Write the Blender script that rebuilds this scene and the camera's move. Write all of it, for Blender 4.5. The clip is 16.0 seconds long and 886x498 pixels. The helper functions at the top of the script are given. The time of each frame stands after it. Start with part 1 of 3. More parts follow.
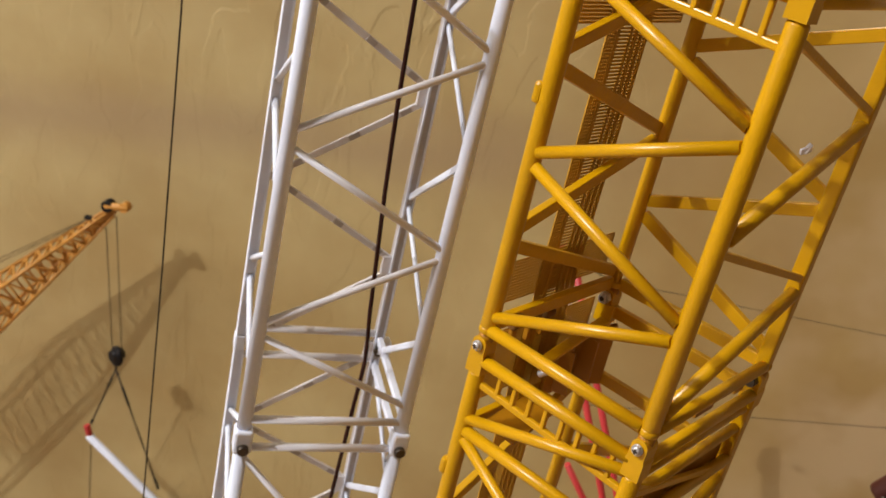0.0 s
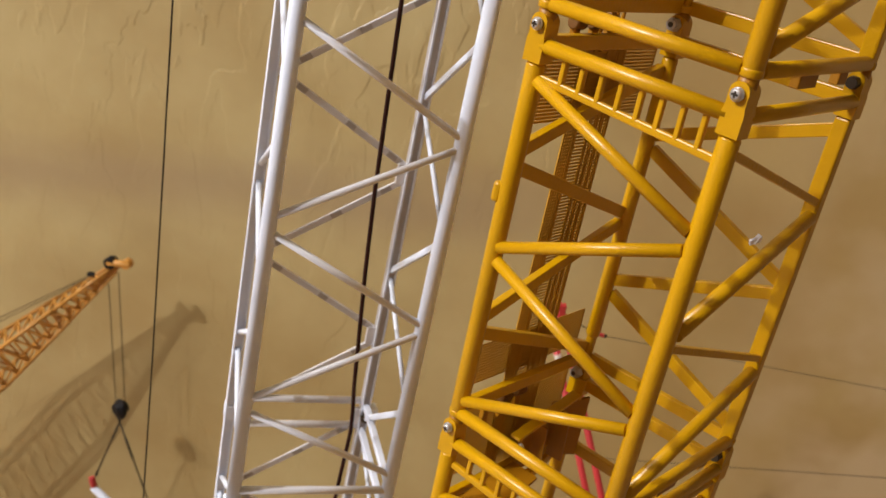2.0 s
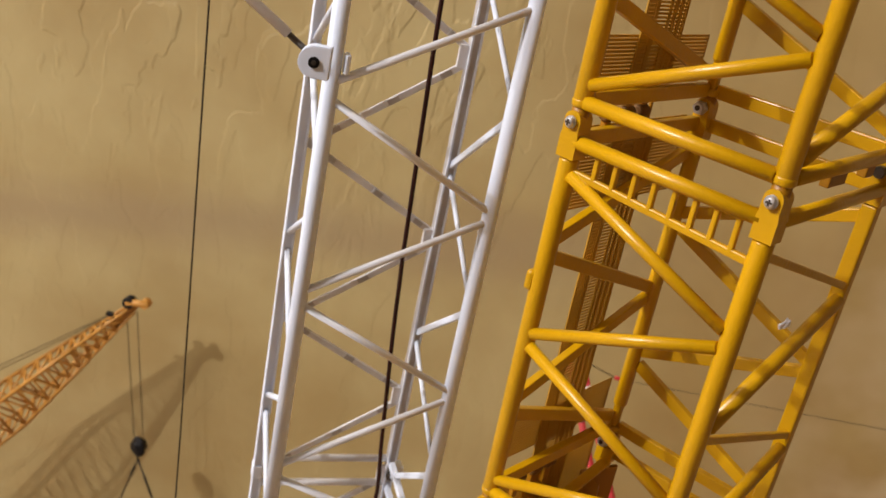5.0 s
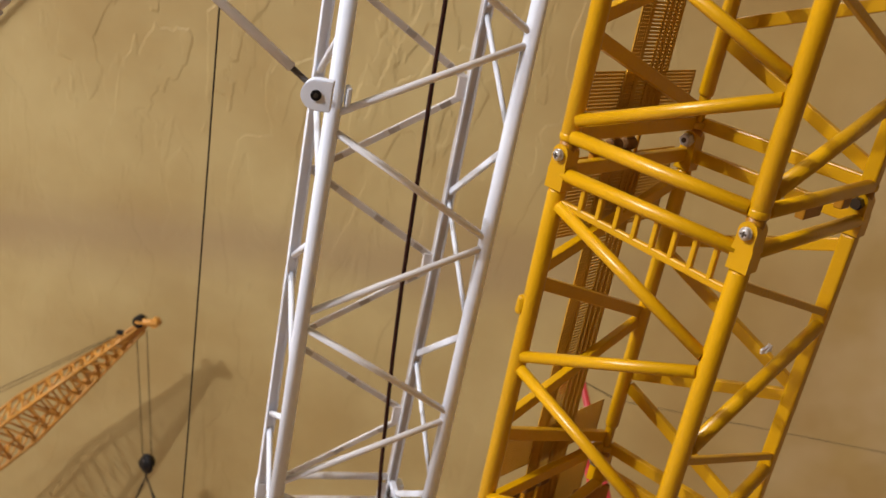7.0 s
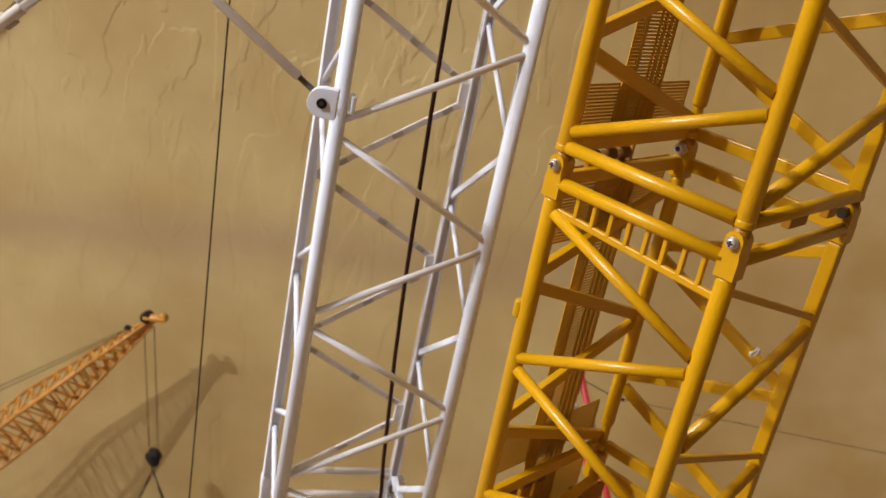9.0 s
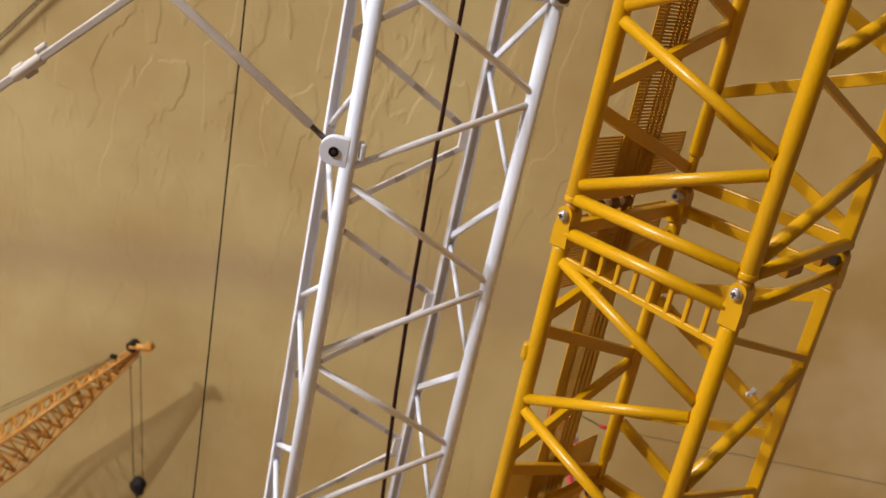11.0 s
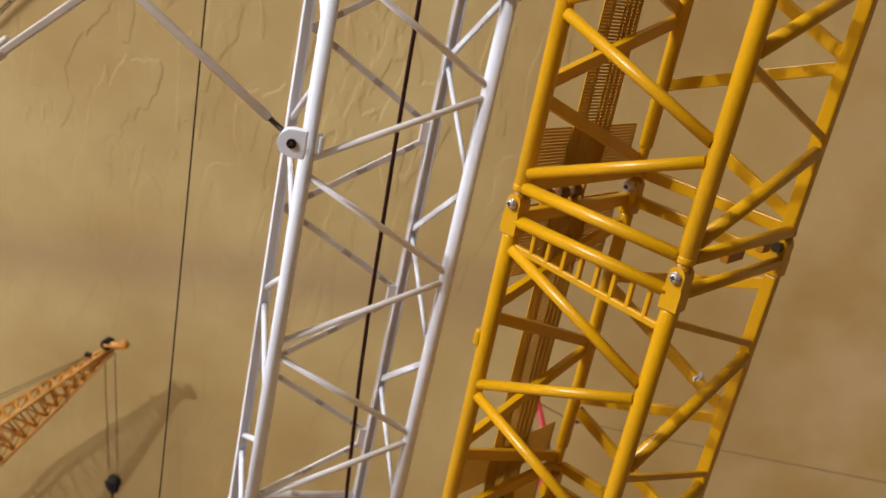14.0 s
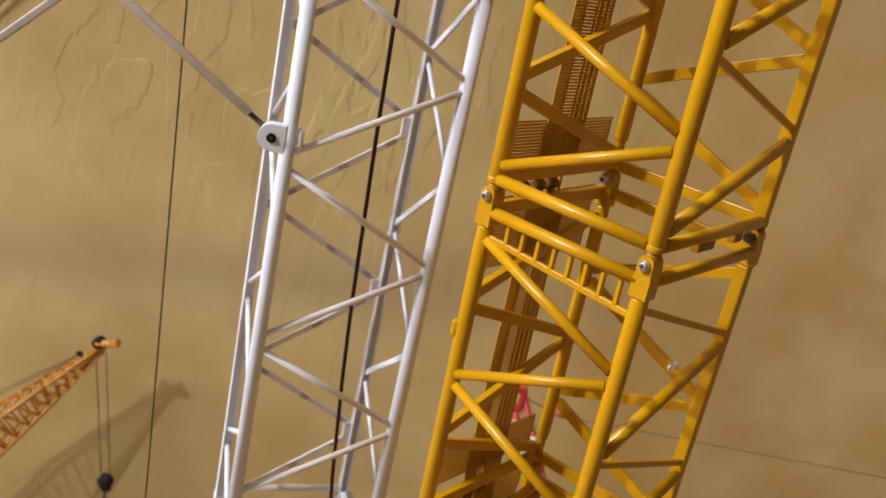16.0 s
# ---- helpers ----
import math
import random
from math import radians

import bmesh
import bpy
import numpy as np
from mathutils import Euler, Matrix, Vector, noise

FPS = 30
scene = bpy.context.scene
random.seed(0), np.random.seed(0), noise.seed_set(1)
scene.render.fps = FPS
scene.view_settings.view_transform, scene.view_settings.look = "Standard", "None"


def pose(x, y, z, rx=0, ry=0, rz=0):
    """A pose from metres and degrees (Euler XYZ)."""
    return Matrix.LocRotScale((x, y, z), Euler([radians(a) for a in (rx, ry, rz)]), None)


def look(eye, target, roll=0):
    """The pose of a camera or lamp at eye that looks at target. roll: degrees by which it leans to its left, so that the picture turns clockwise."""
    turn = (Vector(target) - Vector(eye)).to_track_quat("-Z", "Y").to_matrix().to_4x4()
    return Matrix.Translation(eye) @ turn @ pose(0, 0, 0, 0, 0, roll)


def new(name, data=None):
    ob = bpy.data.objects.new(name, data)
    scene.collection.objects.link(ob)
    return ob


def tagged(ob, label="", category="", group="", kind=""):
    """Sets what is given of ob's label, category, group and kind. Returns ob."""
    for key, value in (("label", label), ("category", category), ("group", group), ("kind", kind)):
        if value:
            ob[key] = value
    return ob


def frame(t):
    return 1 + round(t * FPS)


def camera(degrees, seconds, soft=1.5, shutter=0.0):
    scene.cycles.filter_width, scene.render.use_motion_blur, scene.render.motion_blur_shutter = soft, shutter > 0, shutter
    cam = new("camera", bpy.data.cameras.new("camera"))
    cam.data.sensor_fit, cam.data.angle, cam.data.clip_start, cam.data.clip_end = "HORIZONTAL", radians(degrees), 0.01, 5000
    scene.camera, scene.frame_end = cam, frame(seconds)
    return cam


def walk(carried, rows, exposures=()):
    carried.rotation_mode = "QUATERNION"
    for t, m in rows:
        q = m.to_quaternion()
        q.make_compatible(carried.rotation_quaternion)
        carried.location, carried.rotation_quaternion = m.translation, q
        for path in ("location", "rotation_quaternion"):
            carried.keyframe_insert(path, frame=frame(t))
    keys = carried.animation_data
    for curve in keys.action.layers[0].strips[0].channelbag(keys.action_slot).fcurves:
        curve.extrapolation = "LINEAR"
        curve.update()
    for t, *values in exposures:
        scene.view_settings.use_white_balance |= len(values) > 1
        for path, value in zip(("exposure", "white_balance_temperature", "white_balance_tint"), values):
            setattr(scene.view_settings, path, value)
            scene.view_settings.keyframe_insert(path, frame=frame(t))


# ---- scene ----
cam = camera(47.6, 16.0, soft=1.5)
ZO = 0.6269   # height of the mast's datum over the floor
# seconds, x, y, z over the datum, tilt, roll, turn in degrees
PATH = [
    (0.0, 0.0952, -0.2005, 0.0410, 65.43, -12.63, 42.83),
    (0.5, 0.0996, -0.2003, 0.0482, 65.57, -12.21, 42.87),
    (1.0, 0.1001, -0.1981, 0.0534, 65.56, -12.07, 42.89),
    (1.5, 0.1023, -0.2001, 0.0584, 66.48, -11.82, 43.01),
    (2.0, 0.1030, -0.1992, 0.0608, 67.07, -11.57, 43.07),
    (2.5, 0.1055, -0.1993, 0.0656, 67.22, -11.59, 43.28),
    (3.0, 0.1089, -0.2041, 0.0652, 67.37, -11.35, 43.43),
    (3.5, 0.0923, -0.1963, 0.0672, 67.70, -11.37, 42.76),
    (4.0, 0.0916, -0.1980, 0.0706, 67.20, -11.14, 42.70),
    (4.5, 0.0920, -0.2011, 0.0749, 67.38, -11.11, 42.94),
    (7.0, 0.1019, -0.2084, 0.0836, 68.64, -11.13, 43.96),
    (7.5, 0.1011, -0.2061, 0.0876, 68.31, -11.15, 43.84),
    (8.0, 0.1107, -0.2079, 0.0872, 68.60, -11.44, 44.69),
    (8.5, 0.1116, -0.2121, 0.0871, 68.81, -11.30, 44.67),
    (9.0, 0.1073, -0.2137, 0.0893, 68.29, -11.34, 44.38),
    (11.5, 0.1031, -0.2288, 0.0982, 70.33, -11.97, 42.34),
    (12.0, 0.1083, -0.2260, 0.0989, 70.77, -11.78, 42.06),
    (12.5, 0.1064, -0.2259, 0.0973, 70.38, -11.71, 41.81),
    (13.0, 0.1149, -0.2296, 0.0993, 70.38, -12.15, 42.25),
    (13.5, 0.1169, -0.2313, 0.1009, 70.21, -12.15, 42.17),
    (14.0, 0.1142, -0.2267, 0.0973, 70.08, -12.12, 41.89),
    (14.5, 0.1175, -0.2264, 0.0987, 70.32, -12.25, 41.57),
    (15.0, 0.1222, -0.2284, 0.1004, 70.33, -12.15, 41.97),
    (15.5, 0.1143, -0.2292, 0.0999, 70.10, -12.03, 41.43),
    (16.0, 0.1214, -0.2262, 0.0973, 70.20, -11.93, 41.65),
]
cam.data.dof.use_dof, cam.data.dof.focus_distance, cam.data.dof.aperture_fstop = True, 0.225, 40.0
walk(cam, [(t, pose(x, y, z + ZO, rx, ry, rz)) for t, x, y, z, rx, ry, rz in PATH])

# ---- light ----
world = bpy.data.worlds.new("room_air")
scene.world = world
world.use_nodes = True
world.node_tree.nodes["Background"].inputs[0].default_value = (1.0, 0.86, 0.68, 1)
world.node_tree.nodes["Background"].inputs[1].default_value = 0.09


def area_lamp(name, eye, target, size, watts, colour):
    data = bpy.data.lights.new(name, "AREA")
    data.shape, data.size, data.energy, data.color = "DISK", size, watts, colour
    ob = new(name, data)
    ob.matrix_world = look(eye, target)
    return ob


area_lamp("spot_lamp_light", (-1.00, -1.94, 2.12), (-0.2, 0.05, ZO - 0.1), 0.036, 30.0, (1.0, 0.966, 0.978))
area_lamp("ceiling_lamp_light", (-1.45, -1.95, 2.30), (-0.2, 0.0, 0.6), 1.1, 105.0, (1.0, 0.966, 0.978))
scene.view_settings.exposure = 0.0


# ---- materials ----
def material(name, base, rough=0.5, metal=0.0, vary=0.10, scale=40.0, bump=0.0, bump_scale=400.0, coat=0.0, shine=0.5):
    m = bpy.data.materials.new(name)
    m.use_nodes = True
    n, l = m.node_tree.nodes, m.node_tree.links
    p = n["Principled BSDF"]
    p.inputs["Metallic"].default_value = metal
    p.inputs["Specular IOR Level"].default_value = shine
    p.inputs["Coat Weight"].default_value = coat
    p.inputs["Coat Roughness"].default_value = 0.24
    co = n.new("ShaderNodeTexCoord")
    noi = n.new("ShaderNodeTexNoise")
    noi.inputs["Scale"].default_value, noi.inputs["Detail"].default_value = scale, 6
    l.new(co.outputs["Object"], noi.inputs["Vector"])
    ramp = n.new("ShaderNodeValToRGB")
    ramp.color_ramp.elements[0].position, ramp.color_ramp.elements[1].position = 0.3, 0.7
    ramp.color_ramp.elements[0].color = (*[v * (1 - vary) for v in base], 1)
    ramp.color_ramp.elements[1].color = (*[min(1, v * (1 + vary)) for v in base], 1)
    l.new(noi.outputs["Fac"], ramp.inputs["Fac"])
    l.new(ramp.outputs["Color"], p.inputs["Base Color"])
    rr = n.new("ShaderNodeMapRange")
    rr.inputs["To Min"].default_value, rr.inputs["To Max"].default_value = rough * 0.8, min(1, rough * 1.25)
    l.new(noi.outputs["Fac"], rr.inputs["Value"])
    l.new(rr.outputs["Result"], p.inputs["Roughness"])
    if bump:
        n3 = n.new("ShaderNodeTexNoise")
        n3.inputs["Scale"].default_value, n3.inputs["Detail"].default_value = bump_scale, 4
        l.new(co.outputs["Object"], n3.inputs["Vector"])
        b = n.new("ShaderNodeBump")
        b.inputs["Strength"].default_value, b.inputs["Distance"].default_value = bump, 0.0004
        l.new(n3.outputs["Fac"], b.inputs["Height"])
        l.new(b.outputs["Normal"], p.inputs["Normal"])
    return m


YELLOW = material("yellow_enamel", (0.60, 0.316, 0.0), 0.36, vary=0.07, scale=60, bump=0.32, bump_scale=900, coat=0.36, shine=0.3)
# darker copy of the yellow: shade put into the colour of inner, set-back parts
YELLOW_SHADED = material("yellow_enamel_shaded", (0.36, 0.152, 0.0), 0.45, vary=0.08, scale=60, bump=0.15, bump_scale=500)
MESH_BRASS = material("etched_mesh_paint", (0.46, 0.24, 0.012), 0.5, metal=0.0, vary=0.12, scale=80)
WHITE = material("white_enamel", (0.775, 0.84, 0.985), 0.60, vary=0.04, scale=50, bump=0.12, bump_scale=400, coat=0.0, shine=0.3)
# less blue white for the front braces and bars, and the paper scrap
CREAM = material("off_white_enamel", (0.79, 0.81, 0.87), 0.5, vary=0.05, scale=70, bump=0.15, bump_scale=400, coat=0.2)
PENDANT = material("cream_pendant_paint", (0.66, 0.62, 0.57), 0.6, vary=0.08, scale=90, bump=0.3, bump_scale=300, shine=0.3)
# greyer copy of the white, shade in the colour, for the boom's rear face
WHITE_SHADED = material("white_enamel_shaded", (0.73, 0.725, 0.74), 0.5, vary=0.10, scale=90, bump=0.2, bump_scale=300)
# shaded copy of the white enamel, for the right rear chord
CHORD_SHADED = material("white_chord_shaded", (0.50, 0.485, 0.50), 0.45, vary=0.12, scale=150, bump=0.15, bump_scale=300)
# grey of the painted shade patches, and of the clevis nut and clip
GREY_PATCH = material("grey_shade_and_fitting", (0.43, 0.40, 0.38), 0.5, vary=0.1, scale=120)
ZINC = material("bright_zinc", (0.66, 0.65, 0.66), 0.33, metal=0.6, vary=0.10, scale=300)
DARK_STEEL = material("dark_steel", (0.09, 0.075, 0.06), 0.35, metal=0.8, vary=0.15, scale=300)
BLACK = material("black_plastic", (0.008, 0.007, 0.007), 0.55, vary=0.15, scale=200, shine=0.22)
HOSE = material("black_hose_rubber", (0.030, 0.0075, 0.0055), 0.6, vary=0.2, scale=200, shine=0.2)
CORD = material("dark_cord", (0.045, 0.030, 0.009), 0.8, vary=0.25, scale=900)
ROPE = material("dark_brown_rope", (0.040, 0.016, 0.004), 0.8, vary=0.25, scale=900)
ORANGE = material("orange_paint", (0.56, 0.262, 0.042), 0.5, vary=0.10, scale=60, bump=0.2, bump_scale=300)
DARK_BROWN = material("dark_brown_metal", (0.17, 0.075, 0.014), 0.5, metal=0.3, vary=0.2, scale=120)
RED = material("red_paint", (0.50, 0.035, 0.035), 0.45, vary=0.10, scale=60)
DARK_RED = material("dark_red_paint", (0.075, 0.016, 0.010), 0.5, vary=0.15, scale=60)
PALE = material("pale_stripe_paint", (0.72, 0.64, 0.55), 0.5, vary=0.05, scale=60)
FLOOR_M = material("floor_timber", (0.36, 0.25, 0.16), 0.5, vary=0.2, scale=6)
# tone of the added, unseen walls, chosen for the light they bounce
BOUNCE_WALL = material("bounce_wall_tone", (0.22, 0.165, 0.10), 0.7, vary=0.04, scale=3)
CEIL_M = material("ceiling_paint", (0.72, 0.68, 0.60), 0.8, vary=0.03, scale=3)


def knockdown():
    """Tan wall paint over a trowelled knock-down plaster."""
    m = bpy.data.materials.new("tan_knockdown_plaster")
    m.use_nodes = True
    n, l = m.node_tree.nodes, m.node_tree.links
    p = n["Principled BSDF"]
    p.inputs["Roughness"].default_value = 0.62
    co = n.new("ShaderNodeTexCoord")
    mp = n.new("ShaderNodeMapping")
    mp.inputs["Scale"].default_value = (1.0, 1.0, 0.42)
    l.new(co.outputs["Object"], mp.inputs["Vector"])
    wob = n.new("ShaderNodeTexNoise")
    wob.inputs["Scale"].default_value, wob.inputs["Detail"].default_value = 48.0, 3
    l.new(mp.outputs["Vector"], wob.inputs["Vector"])
    big = n.new("ShaderNodeTexNoise")
    big.inputs["Scale"].default_value, big.inputs["Detail"].default_value, big.inputs["Distortion"].default_value = 31.0, 4.0, 0.35
    l.new(mp.outputs["Vector"], big.inputs["Vector"])
    edge = n.new("ShaderNodeValToRGB")
    edge.color_ramp.elements[0].position, edge.color_ramp.elements[1].position = 0.503, 0.522
    l.new(big.outputs["Fac"], edge.inputs["Fac"])
    edge2 = n.new("ShaderNodeValToRGB")
    edge2.color_ramp.elements[0].position, edge2.color_ramp.elements[1].position = 0.582, 0.606
    l.new(wob.outputs["Fac"], edge2.inputs["Fac"])
    fine = n.new("ShaderNodeTexNoise")
    fine.inputs["Scale"].default_value, fine.inputs["Detail"].default_value = 180.0, 5
    l.new(co.outputs["Object"], fine.inputs["Vector"])
    a1 = n.new("ShaderNodeMath"); a1.operation = "MULTIPLY_ADD"
    a1.inputs[1].default_value = 0.5
    l.new(edge2.outputs["Color"], a1.inputs[0])
    l.new(edge.outputs["Color"], a1.inputs[2])
    a2 = n.new("ShaderNodeMath"); a2.operation = "MULTIPLY_ADD"
    a2.inputs[1].default_value = 0.12
    l.new(fine.outputs["Fac"], a2.inputs[0])
    lump = n.new("ShaderNodeTexNoise")
    lump.inputs["Scale"].default_value, lump.inputs["Detail"].default_value = 62.0, 2
    l.new(co.outputs["Object"], lump.inputs["Vector"])
    a3 = n.new("ShaderNodeMath"); a3.operation = "MULTIPLY_ADD"
    a3.inputs[1].default_value = 0.8
    l.new(lump.outputs["Fac"], a3.inputs[0])
    l.new(a1.outputs["Value"], a3.inputs[2])
    l.new(a3.outputs["Value"], a2.inputs[2])
    # the plaster is trowelled smooth towards the far end of the wall
    sep = n.new("ShaderNodeSeparateXYZ")
    l.new(co.outputs["Object"], sep.inputs["Vector"])
    fade = n.new("ShaderNodeMapRange")
    fade.inputs["From Min"].default_value, fade.inputs["From Max"].default_value = -0.14, 0.04
    fade.inputs["To Min"].default_value, fade.inputs["To Max"].default_value = 1.0, 0.18
    l.new(sep.outputs["X"], fade.inputs["Value"])
    b = n.new("ShaderNodeBump")
    b.inputs["Distance"].default_value = 0.0006
    st = n.new("ShaderNodeMath"); st.operation = "MULTIPLY"
    st.inputs[1].default_value = 0.64
    low = n.new("ShaderNodeMapRange")
    low.inputs["From Min"].default_value, low.inputs["From Max"].default_value = ZO - 0.165, ZO - 0.07
    low.inputs["To Min"].default_value = 0.45
    l.new(sep.outputs["Z"], low.inputs["Value"])
    both = n.new("ShaderNodeMath"); both.operation = "MULTIPLY"
    l.new(fade.outputs["Result"], both.inputs[0])
    l.new(low.outputs["Result"], both.inputs[1])
    l.new(both.outputs["Value"], st.inputs[0])
    l.new(st.outputs["Value"], b.inputs["Strength"])
    l.new(a2.outputs["Value"], b.inputs["Height"])
    l.new(b.outputs["Normal"], p.inputs["Normal"])
    tone = n.new("ShaderNodeTexNoise")
    tone.inputs["Scale"].default_value, tone.inputs["Detail"].default_value = 11.0, 4
    l.new(co.outputs["Object"], tone.inputs["Vector"])
    ramp = n.new("ShaderNodeValToRGB")
    ramp.color_ramp.elements[0].position, ramp.color_ramp.elements[1].position = 0.32, 0.68
    ramp.color_ramp.elements[0].color = (0.388, 0.276, 0.106, 1)
    ramp.color_ramp.elements[1].color = (0.494, 0.390, 0.176, 1)
    l.new(tone.outputs["Fac"], ramp.inputs["Fac"])
    # a faint pinkish shadow band, painted into the wall colour
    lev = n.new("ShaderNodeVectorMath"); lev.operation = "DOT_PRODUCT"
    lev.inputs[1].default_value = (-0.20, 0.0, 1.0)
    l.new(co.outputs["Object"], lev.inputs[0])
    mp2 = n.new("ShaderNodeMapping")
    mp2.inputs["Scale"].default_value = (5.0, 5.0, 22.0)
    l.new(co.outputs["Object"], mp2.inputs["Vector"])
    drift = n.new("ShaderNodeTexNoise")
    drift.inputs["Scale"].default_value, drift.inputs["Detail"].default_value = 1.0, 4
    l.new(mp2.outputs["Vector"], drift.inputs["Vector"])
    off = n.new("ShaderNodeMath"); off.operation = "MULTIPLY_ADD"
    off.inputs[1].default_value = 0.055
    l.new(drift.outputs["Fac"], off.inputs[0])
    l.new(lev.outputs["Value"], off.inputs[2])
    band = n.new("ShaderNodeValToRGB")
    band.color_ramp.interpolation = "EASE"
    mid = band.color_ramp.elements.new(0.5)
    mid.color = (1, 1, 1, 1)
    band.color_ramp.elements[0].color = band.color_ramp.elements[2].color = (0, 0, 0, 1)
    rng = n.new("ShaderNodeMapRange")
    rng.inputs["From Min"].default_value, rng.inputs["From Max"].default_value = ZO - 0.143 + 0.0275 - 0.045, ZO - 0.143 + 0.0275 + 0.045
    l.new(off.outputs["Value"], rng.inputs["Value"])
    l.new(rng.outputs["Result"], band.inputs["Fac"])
    shadow_streak = n.new("ShaderNodeMixRGB")
    shadow_streak.inputs["Color2"].default_value = (0.335, 0.238, 0.128, 1)
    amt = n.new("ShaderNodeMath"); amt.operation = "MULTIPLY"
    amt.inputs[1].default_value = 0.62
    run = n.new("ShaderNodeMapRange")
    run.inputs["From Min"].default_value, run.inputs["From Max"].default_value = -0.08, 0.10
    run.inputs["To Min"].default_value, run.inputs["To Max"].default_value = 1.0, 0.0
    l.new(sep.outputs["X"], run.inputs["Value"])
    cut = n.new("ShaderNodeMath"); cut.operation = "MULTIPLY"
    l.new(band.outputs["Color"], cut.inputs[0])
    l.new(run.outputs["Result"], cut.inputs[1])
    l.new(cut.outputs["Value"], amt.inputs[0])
    l.new(amt.outputs["Value"], shadow_streak.inputs["Fac"])
    l.new(ramp.outputs["Color"], shadow_streak.inputs["Color1"])
    # warmer light over the far half, painted in as a pinker, darker tone
    warm_tint = n.new("ShaderNodeMixRGB")
    warm_tint.blend_type = "MULTIPLY"
    warm_tint.inputs["Color2"].default_value = (0.95, 0.85, 0.72, 1)
    part_x = n.new("ShaderNodeMapRange")
    part_x.inputs["From Min"].default_value, part_x.inputs["From Max"].default_value = -0.12, 0.06
    l.new(sep.outputs["X"], part_x.inputs["Value"])
    l.new(part_x.outputs["Result"], warm_tint.inputs["Fac"])
    l.new(shadow_streak.outputs["Color"], warm_tint.inputs["Color1"])
    # pale patches at the far end: lit wall between soft shadows, put into colour
    n4 = n.new("ShaderNodeTexNoise")
    n4.inputs["Scale"].default_value, n4.inputs["Detail"].default_value = 17.0, 3
    l.new(co.outputs["Object"], n4.inputs["Vector"])
    r4 = n.new("ShaderNodeMapRange")
    r4.inputs["From Min"].default_value, r4.inputs["From Max"].default_value = 0.38, 0.60
    l.new(n4.outputs["Fac"], r4.inputs["Value"])
    x4 = n.new("ShaderNodeMapRange")
    x4.inputs["From Min"].default_value, x4.inputs["From Max"].default_value = 0.08, 0.20
    x4.inputs["To Max"].default_value = 0.95
    l.new(sep.outputs["X"], x4.inputs["Value"])
    f4 = n.new("ShaderNodeMath"); f4.operation = "MULTIPLY"
    l.new(r4.outputs["Result"], f4.inputs[0])
    l.new(x4.outputs["Result"], f4.inputs[1])
    lit_patches = n.new("ShaderNodeMixRGB")
    lit_patches.inputs["Color2"].default_value = (0.53, 0.39, 0.205, 1)
    l.new(f4.outputs["Value"], lit_patches.inputs["Fac"])
    l.new(warm_tint.outputs["Color"], lit_patches.inputs["Color1"])
    l.new(lit_patches.outputs["Color"], p.inputs["Base Color"])
    return m


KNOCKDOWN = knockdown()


# ---- mesh helpers ----
def part(name, bm, mat, parent=None, label="", smooth=True):
    me = bpy.data.meshes.new(name)
    bm.to_mesh(me)
    bm.free()
    me.materials.append(mat)
    if smooth:
        for poly in me.polygons:
            poly.use_smooth = len(poly.vertices) == 4
    ob = new(name, me)
    if parent:
        ob.parent = parent
    if label:
        ob["label"] = label
    return ob


def basis(a, b, up=(0, 0, 1)):
    """Matrix at a whose z runs to b, and whose y leans to up."""
    z = (Vector(b) - Vector(a)).normalized()
    u = Vector(up)
    if abs(z.dot(u.normalized())) > 0.98:
        u = Vector((0, 1, 0)) if abs(z.y) < 0.9 else Vector((1, 0, 0))
    x = u.cross(z).normalized()
    y = z.cross(x)
    m = Matrix((x, y, z)).transposed().to_4x4()
    m.translation = Vector(a)
    return m


def add_tube(bm, a, b, r, seg=14, r2=None, soft=0.0):
    """A round bar from a to b; soft rounds off its ends by so many metres."""
    L = (Vector(b) - Vector(a)).length
    m = basis(a, b)
    r2 = r if r2 is None else r2
    rings = [(0, r), (L, r2)] if soft <= 0 else [(0, r - soft), (soft * 0.35, r - soft * 0.3), (soft, r), (L - soft, r2), (L - soft * 0.35, r2 - soft * 0.3), (L, r2 - soft)]
    loops = []
    for z, rad in rings:
        loops.append([bm.verts.new(m @ Vector((rad * math.cos(6.28318 * i / seg), rad * math.sin(6.28318 * i / seg), z))) for i in range(seg)])
    for p, q in zip(loops, loops[1:]):
        for i in range(seg):
            bm.faces.new((p[i], p[(i + 1) % seg], q[(i + 1) % seg], q[i]))
    bm.faces.new(loops[0][::-1])
    bm.faces.new(loops[-1])
    return bm


def add_bar(bm, a, b, w, t, up=(0, 0, 1), bevel=0.0):
    """A square-edged bar from a to b, w wide across up and t thick along up."""
    L = (Vector(b) - Vector(a)).length
    m = basis(a, b, up)
    tmp = bmesh.new()
    bmesh.ops.create_cube(tmp, size=1.0)
    for v in tmp.verts:
        v.co = Vector((v.co.x * w, v.co.y * t, (v.co.z + 0.5) * L))
    if bevel:
        bmesh.ops.bevel(tmp, geom=tmp.edges[:], offset=bevel, segments=2, affect="EDGES", profile=0.5)
    vs = {v: bm.verts.new(m @ v.co) for v in tmp.verts}
    for f in tmp.faces:
        bm.faces.new([vs[v] for v in f.verts])
    tmp.free()
    return bm


